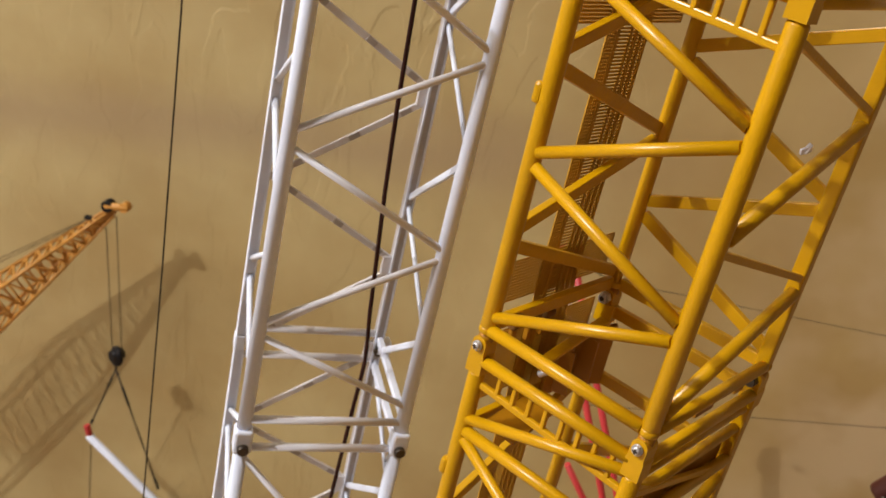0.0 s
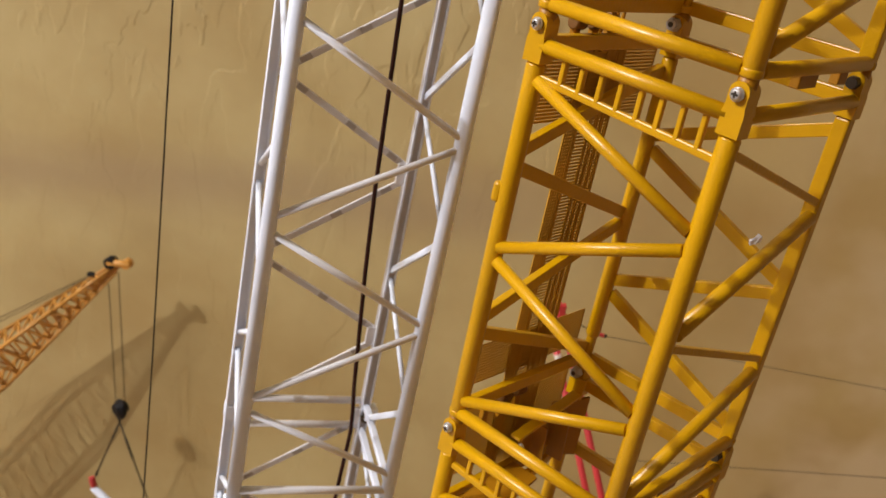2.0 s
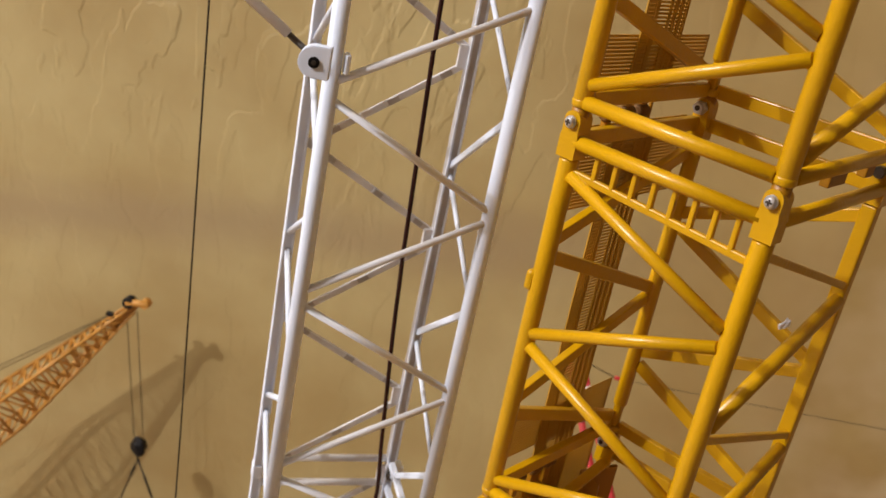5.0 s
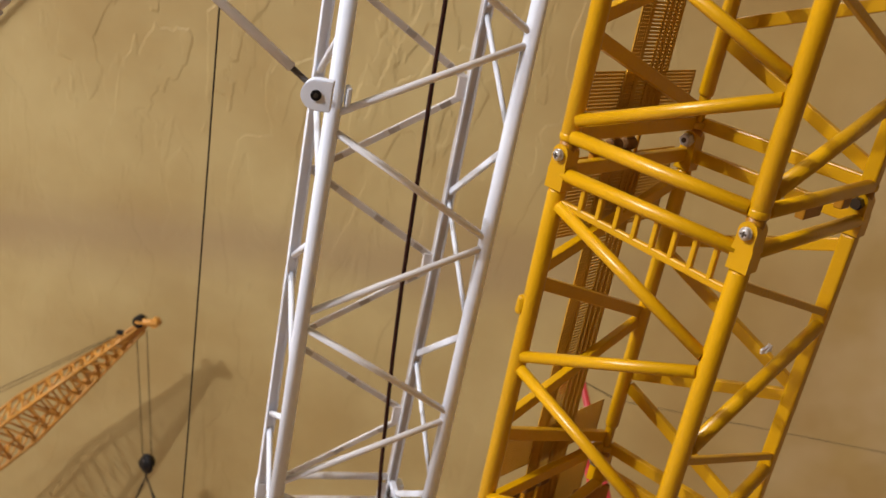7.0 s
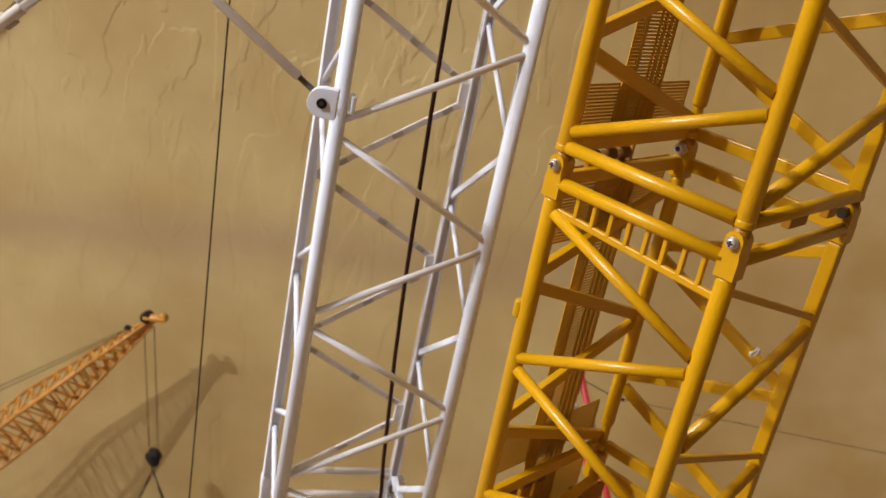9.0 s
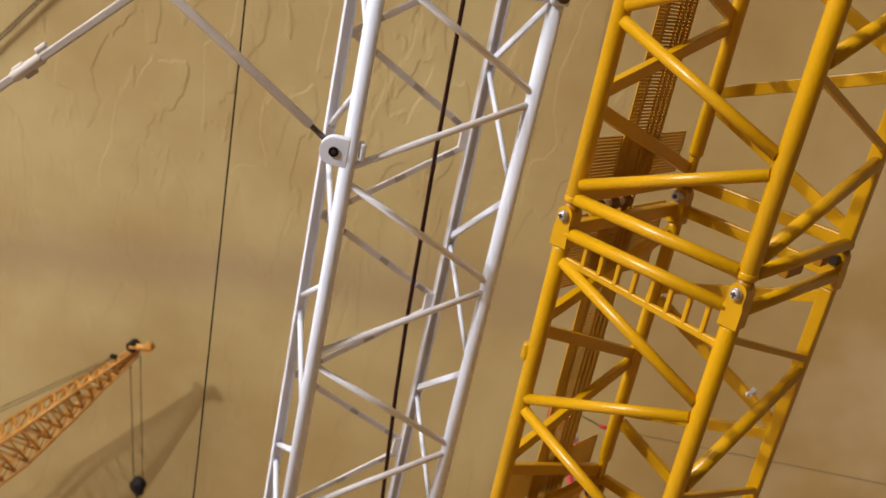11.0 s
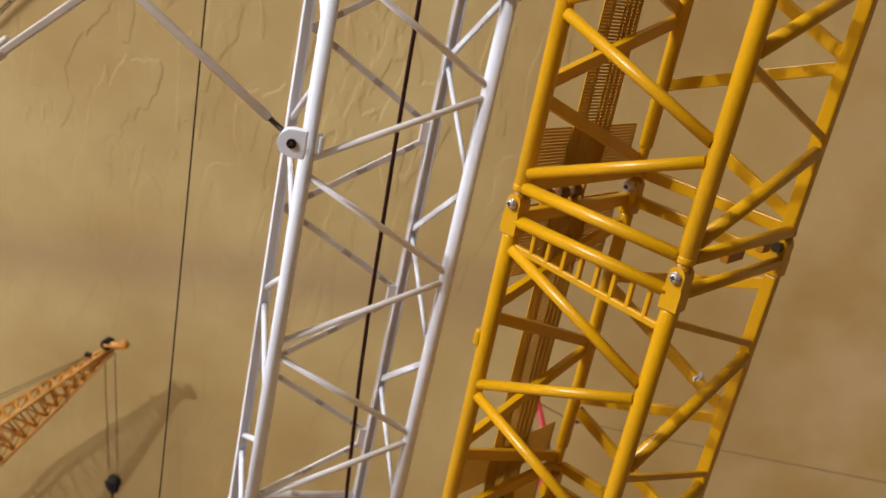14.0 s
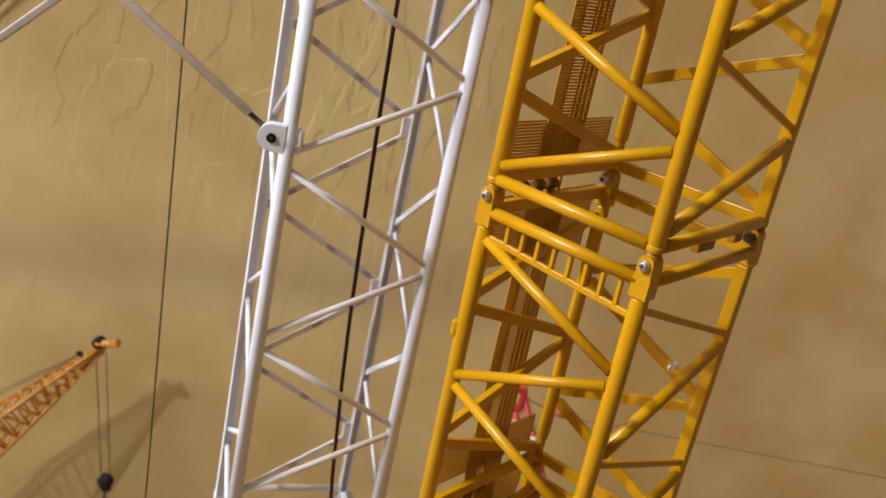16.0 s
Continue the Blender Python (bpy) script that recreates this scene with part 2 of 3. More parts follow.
def add_box(bm, lo, hi, bevel=0.0, m=None):
    tmp = bmesh.new()
    bmesh.ops.create_cube(tmp, size=1.0)
    for v in tmp.verts:
        v.co = Vector([l + (h - l) * (c + 0.5) for l, h, c in zip(lo, hi, v.co)])
    if bevel:
        bmesh.ops.bevel(tmp, geom=tmp.edges[:], offset=bevel, segments=2, affect="EDGES", profile=0.5)
    vs = {v: bm.verts.new(m @ v.co if m else v.co) for v in tmp.verts}
    for f in tmp.faces:
        bm.faces.new([vs[v] for v in f.verts])
    tmp.free()
    return bm


def tube(name, a, b, r, mat, parent, label="", seg=14, r2=None, soft=0.0):
    return part(name, add_tube(bmesh.new(), a, b, r, seg, r2, soft), mat, parent, label)


def bar(name, a, b, w, t, mat, parent, label="", up=(0, 0, 1), bevel=0.0003):
    return part(name, add_bar(bmesh.new(), a, b, w, t, up, bevel), mat, parent, label, False)


def cord_curve(name, pts, r, mat, parent=None, label=""):
    """A round cord through the points, swept as a mesh with shared rings."""
    bm = bmesh.new()
    pts = [Vector(p) for p in pts]
    rings = []
    for i, p in enumerate(pts):
        d = (pts[min(i + 1, len(pts) - 1)] - pts[max(i - 1, 0)]).normalized()
        m = basis(p, p + d, (0, 1, 0.01))
        rings.append([bm.verts.new(m @ Vector((r * math.cos(6.28318 * k / 8), r * math.sin(6.28318 * k / 8), 0))) for k in range(8)])
    for p, q in zip(rings, rings[1:]):
        for k in range(8):
            bm.faces.new((p[k], p[(k + 1) % 8], q[(k + 1) % 8], q[k]))
    bm.faces.new(rings[0][::-1])
    bm.faces.new(rings[-1])
    return part(name, bm, mat, parent, label)


def boxes_part(name, boxes, mat, parent, label="", shear=0.0):
    """Many small boxes joined in one mesh."""
    verts, faces = [], []
    for lo, hi in boxes:
        k = len(verts)
        verts += [(x, y, z) for x in (lo[0], hi[0]) for y in (lo[1], hi[1]) for z in (lo[2], hi[2])]
        faces += [tuple(k + i for i in f) for f in ((0, 1, 3, 2), (4, 6, 7, 5), (0, 4, 5, 1), (2, 3, 7, 6), (0, 2, 6, 4), (1, 5, 7, 3))]
    me = bpy.data.meshes.new(name)
    me.from_pydata([(x + (SIDE * z if shear else 0), y + shear * z, z) for x, y, z in verts], [], faces)
    me.materials.append(mat)
    ob = new(name, me)
    ob.parent = parent
    if label:
        ob["label"] = label
    return ob


def thing(name, label, category, m=None, kind="", group=""):
    ob = new(name)
    ob.empty_display_size = 0.02
    ob.matrix_world = m or Matrix()
    return tagged(ob, label, category, group, kind)


# ---- the room ----
E_W, N_W, C_W = Vector((0.866, 0.5, 0)), Vector((-0.5, 0.866, 0)), 0.387   # along the wall, into it, its distance


def wall_box(name, along0, along1, depth0, depth1, z0, z1, mat, label, cat="wall"):
    m = Matrix((E_W, N_W, Vector((0, 0, 1)))).transposed().to_4x4()
    ob = part(name, add_box(bmesh.new(), (along0, depth0, z0), (along1, depth1, z1)), mat, None, "", False)
    ob.matrix_world = m
    return tagged(ob, label, cat, kind="structure")


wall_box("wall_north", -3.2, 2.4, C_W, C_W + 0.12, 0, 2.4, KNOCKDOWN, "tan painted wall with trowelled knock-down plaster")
# only wall_north is seen; the rest is added, the walls toned to set bounce
wall_box("wall_south", -3.2, 2.4, -3.12, -3.0, 0, 2.4, BOUNCE_WALL, "unseen wall of the room, toned to set the bounced light")
wall_box("wall_west", -3.32, -3.2, -3.0, C_W, 0, 2.4, BOUNCE_WALL, "unseen side wall of the room, toned to set the bounced light")
wall_box("wall_east", 2.4, 2.52, -3.0, C_W, 0, 2.4, BOUNCE_WALL, "unseen side wall of the room, toned to set the bounced light")
wall_box("floor", -3.32, 2.52, -3.12, C_W + 0.12, -0.1, 0, FLOOR_M, "brown timber floor under the crane models", "floor")
wall_box("ceiling", -3.32, 2.52, -3.12, C_W + 0.12, 2.4, 2.5, CEIL_M, "pale painted ceiling", "ceiling")

# ---- the yellow tower crane mast ----
SHEAR, SIDE = -0.053, 0.0166         # the mast is sheared in y and x to fit the camera's view
PERIOD, J_TOP = 0.1058, 0.0266
XL, XR, YF, YB = -0.0243, 0.0238, -0.019, 0.0392
CORNERS = [(XL, YF), (XR, YF), (XR, YB), (XL, YB)]
R_CHORD, R_BRACE, R_BEAM = 0.00225, 0.00148, 0.00165

mast = thing("tower_crane_mast", "yellow enamelled lattice mast of a model tower crane, bolted sections", "model crane", pose(0, 0, ZO))


def sheared(x, y, z):
    return Vector((x + SIDE * z, y + SHEAR * z, z))


def face_points(i):
    (xa, ya), (xb, yb) = CORNERS[i], CORNERS[(i + 1) % 4]
    out = Vector(((ya - yb), (xb - xa), 0)).normalized() * -1
    return Vector((xa, ya, 0)), Vector((xb, yb, 0)), out


def on_face(i, s, z, proud=0.0):
    a, b, _ = face_points(i)
    d = (b - a).normalized()
    n = Vector((d.y, -d.x, 0))
    p = a.lerp(b, s) + n * proud
    return sheared(p.x, p.y, z)


def fish_plate(x, y, z, sy):
    """Rounded coupling cheeks with the bolt through them."""
    bm = bmesh.new()
    w, e, t = 0.00236, 0.0021, 0.00235
    prof = [(-w, -0.0084), (w, -0.0084), (w, -0.0036), (e, -0.0024), (e, 0.0004)] + [(e * math.cos(a * math.pi / 8), 0.0004 + e * math.sin(a * math.pi / 8)) for a in range(1, 8)] + [(-e, 0.0004), (-e, -0.0024), (-w, -0.0036)]
    lo = [bm.verts.new(sheared(x + px, y - t, z + pz)) for px, pz in prof]
    hi = [bm.verts.new(sheared(x + px, y + t, z + pz)) for px, pz in prof]
    k = len(prof)
    for i in range(k):
        bm.faces.new((lo[i], lo[(i + 1) % k], hi[(i + 1) % k], hi[i]))
    bm.faces.new(lo[::-1])
    bm.faces.new(hi)
    bmesh.ops.bevel(bm, geom=[e for e in bm.edges if len(e.link_faces) == 2 and e.calc_face_angle() > 1.0], offset=0.00022, segments=1, affect="EDGES")
    return part("coupling_plate", bm, YELLOW, mast, "", False)


def bolt(x, y, z, front):
    """A cross-slotted pan-head screw, or the nut and thread at the back."""
    bm = bmesh.new()
    if front:
        add_tube(bm, (x, y, z), (x, y - 0.0006, z), 0.0014, 20)
        add_tube(bm, (x, y - 0.0006, z), (x, y - 0.0014, z), 0.00136, 20, 0.00075)
        ob = part("bolt_head", bm, ZINC, mast, "zinc-plated cross-head screw")
        slot = bmesh.new()
        add_box(slot, (x - 0.0007, y - 0.00146, z - 0.00022), (x + 0.0007, y - 0.0010, z + 0.00022))
        add_box(slot, (x - 0.00022, y - 0.00147, z - 0.0007), (x + 0.00022, y - 0.0010, z + 0.0007))
        s = part("slot", slot, DARK_STEEL, ob, "", False)
    else:
        add_tube(bm, (x, y, z), (x, y - 0.0018, z), 0.0019 if x < 0 else 0.0016, 6, 0.00178 if x < 0 else 0.0015)
        ob = part("nut", bm, ZINC if x < 0 else DARK_STEEL, mast, "hexagonal steel nut", False)
        part("collar", add_tube(bmesh.new(), (x, y - 0.0016, z), (x, y - 0.0024, z), 0.0015, 16, 0.0013), ZINC if x < 0 else DARK_STEEL, ob)
        part("thread_end", add_tube(bmesh.new(), (x, y - 0.0020, z), (x, y - 0.00255, z), 0.0007, 12), DARK_STEEL, ob)
    return ob


# zig-zag levels under a joint, as pairs of ends on a face's first and second post
ZIG = [((0, -0.0122), (1, -0.0297)), ((1, -0.0338), (0, -0.0532)), ((0, -0.0567), (1, -0.0742)), ((1, -0.0786), (0, -0.0972))]


def brace(i, s0, z0, s1, z1, r, square=False, name="brace"):
    a, b = on_face(i, s0, z0, 0.0008), on_face(i, s1, z1, 0.0008)
    if i == 1 and name == "brace" and s0 > s1:
        return tube(name, a, b, 0.0018, YELLOW, mast)
    if i == 1 and name == "brace":      # flat strip on the side face
        return bar(name, a, b, 0.0019, 0.0015, YELLOW, mast, up=on_face(i, 0.5, 0, 1.0) - on_face(i, 0.5, 0, 0))
    if square:
        return bar(name, a, b, 0.0036 if name == "beam" else 0.0034, 0.0022, YELLOW, mast, up=on_face(i, 0.5, 0, 1.0) - on_face(i, 0.5, 0, 0))
    return tube(name, a, b, r, YELLOW, mast)


def section(top, special=False):
    for k, (x, y) in enumerate(CORNERS):
        z0, z1 = top - 0.0085, top - PERIOD + 0.0036
        if k < 2:
            tube("chord", sheared(x, y, z1), sheared(x, y, z0), R_CHORD, YELLOW, mast, seg=20, soft=0.0006)
        elif k == 3:
            tube("chord", sheared(x, y, z1 + 0.0085), sheared(x, y, z0), 0.0021, YELLOW, mast, seg=20, soft=0.0008)
            bar("chord_foot", sheared(x, y, z1), sheared(x, y, z1 + 0.0100), 0.0026, 0.0026, YELLOW, mast, up=(0, 1, 0), bevel=0.0006)
        else:
            bar("chord", sheared(x, y, z1), sheared(x, y, z0), 0.0038, 0.0038, YELLOW, mast, up=(0, 1, 0), bevel=0.0006)
        tube("spigot", sheared(x, y, z1 - 0.006), sheared(x, y, z1 + 0.0005), 0.0020, YELLOW_SHADED, mast, seg=12)
        tube("chord_lip", sheared(x, y, z1 - 0.0003), sheared(x, y, z1 + 0.0016), 0.00240, YELLOW, mast, seg=18, soft=0.0004)
        fish_plate(x, y, top, 1)
        f = k < 2
        q = sheared(x, y, top)
        bolt(q.x, q.y - 0.0026, q.z, f)
    for i in range(4):
        square = i >= 2
        rb = R_BEAM
        for z in (top - 0.0044, top - 0.1012):
            if not (special and i == 3 and z > top - 0.01):    # the collar's flange takes its place
                brace(i, 0.03, z, 0.97, z, rb, square, "beam")
        if not special:
            for (s0, z0), (s1, z1) in ZIG:
                e = 0.035
                brace(i, s0 + e * (1 - 2 * s0), top + z0, s1 + e * (1 - 2 * s1), top + z1, R_BRACE, square)
    if special:
        brace(0, 0.97, top - 0.0080, 0.03, top - 0.0227, R_BRACE)
        brace(0, 0.03, top - 0.0265, 0.97, top - 0.0265, R_BEAM, name="beam")
        brace(0, 0.03, top - 0.0290, 0.97, top - 0.0560, R_BRACE)
        brace(0, 0.97, top - 0.0600, 0.03, top - 0.0950, R_BRACE)
        brace(1, 0.03, top - 0.0140, 0.97, top - 0.0285, R_BRACE)
        brace(1, 0.03, top - 0.0265, 0.97, top - 0.0265, R_BEAM, name="beam")
        brace(1, 0.97, top - 0.0330, 0.03, top - 0.0620, R_BRACE)
        for i in (2, 3):
            brace(i, 0.03, top - 0.0265, 0.97, top - 0.0265, R_BEAM, True, name="beam")
            brace(i, 0.03, top - 0.0290, 0.97, top - 0.0560, R_BRACE, True)
    # two small stop blocks under the side beam
    for s_, h_ in ((0.46, 0.0046), (0.78, 0.0024)):
        q = on_face(1, s_, top + PERIOD - 0.1012)
        part("stop_block", add_box(bmesh.new(), (q.x - 0.0014, q.y - h_, q.z - 0.0046), (q.x + 0.0008, q.y + h_, q.z - 0.0004), 0.0003), YELLOW_SHADED, mast, "", False)
    # the short ladder strip on the front
    a, b = on_face(0, 0.04, top - 0.0116), on_face(0, 0.97, top - 0.0140)
    bar("ladder_rail", a, b, 0.0015, 0.0019, YELLOW, mast, up=(0, 0, 1), bevel=0.0004)
    for k in range(8):
        s = 0.155 + k * 0.103
        bar("rung", on_face(0, s, top - 0.0115 - 0.0026 * s), on_face(0, s, top - 0.0050), 0.0012, 0.0015, YELLOW, mast, up=(0, 1, 0), bevel=0.0003)
    # lug on the outer side of the front post
    q = sheared(XL - 0.0022, YF - 0.001, top - 0.040)
    part("lug", add_box(bmesh.new(), (q.x - 0.0009, q.y - 0.0014, q.z - 0.0026), (q.x + 0.0014, q.y + 0.0014, q.z + 0.0026), 0.0009), YELLOW, mast, "", False)


tops = [J_TOP + PERIOD * k for k in (1, 0, -1, -2, -3, -4, -5)]
for k, t_ in enumerate(tops):
    section(t_, special=(k == 2))

# etched mesh: the ladder strip behind the far side, and a wider screen at each joint
XM = -0.0300
PITCH = 0.00092


def etched(z0, z1, x, zones, posts):
    """Thin etched sheet between two levels: level wires, upright wires by zone, and solid posts."""
    out, z = [], z0
    ya, yb = zones[0][0], zones[-1][1]
    while z < z1:
        out.append(((x - 0.0001, ya, z), (x + 0.0001, yb, z + PITCH * 0.64)))
        z += PITCH
    for y0, y1, pitch, w in zones:
        y_ = y0
        while pitch and y_ < y1:
            out.append(((x - 0.00012, y_, z0), (x + 0.00012, y_ + w, z1)))
            y_ += pitch
    for y_, w in posts:
        out.append(((x - 0.0002, y_, z0), (x + 0.0002, y_ + w, z1)))
    return out


LADDER = ((0.0072, 0.0122, 0.0010, 0.00062), (0.0122, 0.0180, 0, 0), (0.0180, 0.0258, 0.0013, 0.00055))
POSTS = ((0.0070, 0.0007), (0.0112, 0.0014), (0.0172, 0.0012), (0.0200, 0.0011), (0.0226, 0.0009), (0.0253, 0.0009))
for z0, z1 in ((tops[0] + 0.0050, tops[0] + 0.07), (tops[1] + 0.0050, tops[0] - 0.0045), (tops[3] - 0.02, tops[1] - 0.0045)):
    boxes_part("mesh_ladder", etched(z0, z1, XM, LADDER, POSTS), MESH_BRASS, mast, "etched mesh ladder strip in mustard paint", SHEAR)["kind"] = "stuff"
for t_ in tops[0:2]:      # open rods between the lengths at the joints
    for y_ in (0.0120, 0.0178, 0.0206):
        tube("ladder_rod", sheared(XM, y_, t_ - 0.0050), sheared(XM, y_, t_ + 0.0055), 0.0005, YELLOW_SHADED, mast, seg=8)
WINGS = ((-0.0070, 0.0078, 0.0010, 0.00036), (0.0078, 0.0250, 0.0012, 0.0005), (0.0250, 0.0420, 0.0010, 0.00036))
for t_ in tops[0:3]:
    for z0, z1 in ((t_ - 0.0260, t_ - 0.0045), (t_ + 0.0050, t_ + 0.0170)):
        boxes_part("mesh_screen", etched(z0, z1, XM - 0.0006, WINGS, ((-0.0070, 0.0005), (0.0080, 0.0007), (0.0240, 0.0007), (0.0415, 0.0005))), MESH_BRASS, mast, "etched mesh screen in mustard paint", SHEAR)["kind"] = "stuff"

# guide rollers on the far side of each joint
for t_ in tops[0:3]:
    for yy in (-0.0020, 0.0055, 0.0120):
        q = sheared(XM + 0.0022, yy, t_ - 0.0015)
        br = part("guide_bracket", add_box(bmesh.new(), (q.x - 0.0008, q.y - 0.0012, q.z - 0.0060), (q.x + 0.0008, q.y + 0.0012, q.z + 0.0035), 0.0004), YELLOW_SHADED, mast, "", False)
        part("roller", add_tube(bmesh.new(), q + Vector((0.0003, -0.0022, 0.001)), q + Vector((0.0003, 0.0022, 0.001)), 0.0017, 14, soft=0.0005), DARK_BROWN, br)

# plated collar under the lower joint: side panel with ribs, inner floor and folded flanges
jl = tops[2] + 0.0030


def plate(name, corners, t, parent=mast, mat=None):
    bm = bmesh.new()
    p = [sheared(*c) for c in corners]
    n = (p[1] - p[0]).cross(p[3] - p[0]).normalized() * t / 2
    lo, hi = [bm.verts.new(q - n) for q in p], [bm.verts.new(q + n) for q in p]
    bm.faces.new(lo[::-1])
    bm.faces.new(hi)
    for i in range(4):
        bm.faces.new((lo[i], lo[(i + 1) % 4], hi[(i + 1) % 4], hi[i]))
    return part(name, bm, mat or YELLOW_SHADED, parent, "", False)


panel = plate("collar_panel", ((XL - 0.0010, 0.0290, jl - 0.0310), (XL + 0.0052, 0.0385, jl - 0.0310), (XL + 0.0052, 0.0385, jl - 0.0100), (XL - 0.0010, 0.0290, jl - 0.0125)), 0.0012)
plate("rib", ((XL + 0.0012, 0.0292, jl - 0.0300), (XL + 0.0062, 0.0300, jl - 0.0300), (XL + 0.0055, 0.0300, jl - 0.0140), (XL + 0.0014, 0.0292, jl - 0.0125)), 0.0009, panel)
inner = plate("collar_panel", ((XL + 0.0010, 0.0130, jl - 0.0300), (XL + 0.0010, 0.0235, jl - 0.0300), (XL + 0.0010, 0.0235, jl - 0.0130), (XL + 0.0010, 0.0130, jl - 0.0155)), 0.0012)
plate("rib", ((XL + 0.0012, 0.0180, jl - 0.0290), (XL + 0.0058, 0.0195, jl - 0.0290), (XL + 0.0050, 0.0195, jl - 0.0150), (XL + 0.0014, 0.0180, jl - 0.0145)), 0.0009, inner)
strip = bar("collar_flange", sheared(XL + 0.0030, 0.0065, jl - 0.0150), sheared(XL + 0.0030, 0.0350, jl - 0.0085), 0.0034, 0.0011, YELLOW, mast)
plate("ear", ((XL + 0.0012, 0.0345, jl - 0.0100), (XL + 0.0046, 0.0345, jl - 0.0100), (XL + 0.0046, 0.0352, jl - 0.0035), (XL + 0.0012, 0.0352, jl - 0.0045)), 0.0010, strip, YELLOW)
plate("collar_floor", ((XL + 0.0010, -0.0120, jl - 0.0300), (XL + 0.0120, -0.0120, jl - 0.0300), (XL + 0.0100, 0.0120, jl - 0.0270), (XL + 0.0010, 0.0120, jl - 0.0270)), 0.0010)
tube("collar_pin", sheared(XL + 0.0030, 0.0060, jl - 0.0190), sheared(XL + 0.0055, 0.0075, jl - 0.0165), 0.0010, ZINC, mast, "bright steel pin", seg=10, soft=0.0003)
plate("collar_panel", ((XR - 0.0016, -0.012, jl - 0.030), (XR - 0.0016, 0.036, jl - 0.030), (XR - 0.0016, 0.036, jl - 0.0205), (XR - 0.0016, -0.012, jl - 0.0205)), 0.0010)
for z_ in (-0.0120, -0.0190):
    tube("collar_bar", on_face(1, 0.04, jl + z_), on_face(1, 0.96, jl + z_), 0.0015, YELLOW, mast)

# scrap of white paper caught on the side diagonal
bm = add_bar(bmesh.new(), (0.0184, 0.0220, ZO - 0.0140), (0.0198, 0.0246, ZO - 0.0128), 0.0017, 0.0008, (1, 0, 0), 0.0003)
add_bar(bm, (0.0190, 0.0228, ZO - 0.0141), (0.0196, 0.0240, ZO - 0.0118), 0.0013, 0.0006, (0, 1, 0), 0.0002)
tagged(part("paper_scrap", bm, CREAM, None, "", False), "crumpled scrap of white paper caught on the yellow mast", "paper scrap")

# ---- the white lattice boom ----
BOOM_S = 1.0640
BOOM_M = Matrix(((0.5797, -0.8910, 0.0274, -0.1034), (0.8911, 0.5785, -0.0425, -0.0206), (0.0207, 0.0462, 1.0628, ZO), (0, 0, 0, 1)))
boom = thing("lattice_boom", "white enamelled lattice boom of a model crane, upright", "model crane boom", BOOM_M)
WB, DB = 0.050, 0.0362
BASE = -ZO / BOOM_S
for x in (0, WB):
    for z0, z1 in ((BASE, -0.1550), (-0.1540, 0.0671), (0.0681, 0.300)):
        tube("chord", (x, 0, z0), (x, 0, z1), 0.00225, WHITE, boom, seg=20)
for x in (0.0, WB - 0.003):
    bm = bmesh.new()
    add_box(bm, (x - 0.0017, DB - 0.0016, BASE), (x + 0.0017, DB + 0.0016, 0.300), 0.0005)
    # the right chord's shade is painted in as grey
    ch = part("rear_chord", bm, CHORD_SHADED if x > 0 else WHITE, boom, "", False)
    for dx in (-0.0016, 0.0010):
        part("lip", add_box(bmesh.new(), (x + dx, DB - 0.0023, BASE), (x + dx + 0.0006, DB - 0.0015, 0.300)), WHITE, ch, "", False)
STEP = 0.0605
for k in range(-9, 6):
    zl, zr = -0.0515 + k * STEP, -0.0237 + k * STEP
    low = -0.0165 if k <= -2 else 0.0     # the lacing starts afresh under the lower joint
    if k != -2:
        tube("brace", (0.001, -0.0006, zl + low + 0.0022), (WB - 0.001, -0.0006, zr + low - 0.0008), 0.00105, CREAM, boom)
    last = zr - STEP + 0.0026 + (0.0035 if k == -1 else 0.0)
    tube("brace", (0.001, -0.0006, zl + (0.0125 if k == -2 else -0.0028 + low)), (WB - 0.001, -0.0006, last + low), 0.00105, CREAM, boom)
    # rear face, flat bars with gussets
    low = 0.0265 if k <= -2 else 0.0
    zb, za = -0.0480 + k * STEP + low, -0.0193 + k * STEP + low
    for za_, zb_ in ((za, zb + 0.002), (za - STEP, zb - 0.002))[1 if k == -2 else 0:]:
        pa, pb = Vector((0.002, DB, za_)), Vector((WB - 0.004, DB, zb_))
        fb = bar("flat_brace", pa, pb, 0.0010, 0.0022, WHITE_SHADED, boom, up=(0, 0, 1))
        # raised grey patches imitate spots of shade on the brace
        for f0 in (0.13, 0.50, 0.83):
            bar("shade_patch", pa.lerp(pb, f0), pa.lerp(pb, f0 + 0.07), 0.0014, 0.0019, GREY_PATCH, fb, up=(0, 0, 1), bevel=0.0002)
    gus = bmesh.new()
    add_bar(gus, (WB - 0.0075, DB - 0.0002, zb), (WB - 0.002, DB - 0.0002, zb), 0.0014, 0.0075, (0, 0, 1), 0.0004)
    part("gusset", gus, WHITE_SHADED, boom, "", False)
    # sides
    bar("side_brace", (WB, 0.001, 0.0057 + k * STEP), (WB - 0.003, DB - 0.001, -0.0220 + k * STEP), 0.0013, 0.0022, WHITE, boom, up=(0, 0, 1), bevel=0.0004)
    tube("side_brace", (WB - 0.003, DB - 0.001, -0.0248 + k * STEP), (WB, 0.001, -0.0510 + k * STEP), 0.0008, WHITE, boom, seg=10)
    tube("side_brace", (0, 0.001, -0.0270 + k * STEP), (0, DB - 0.001, -0.0485 + k * STEP), 0.0010, WHITE, boom, seg=10)
    tube("side_brace", (0, DB - 0.001, -0.0545 + k * STEP), (0, 0.001, -0.0744 + k * STEP), 0.0010, WHITE, boom, seg=10)
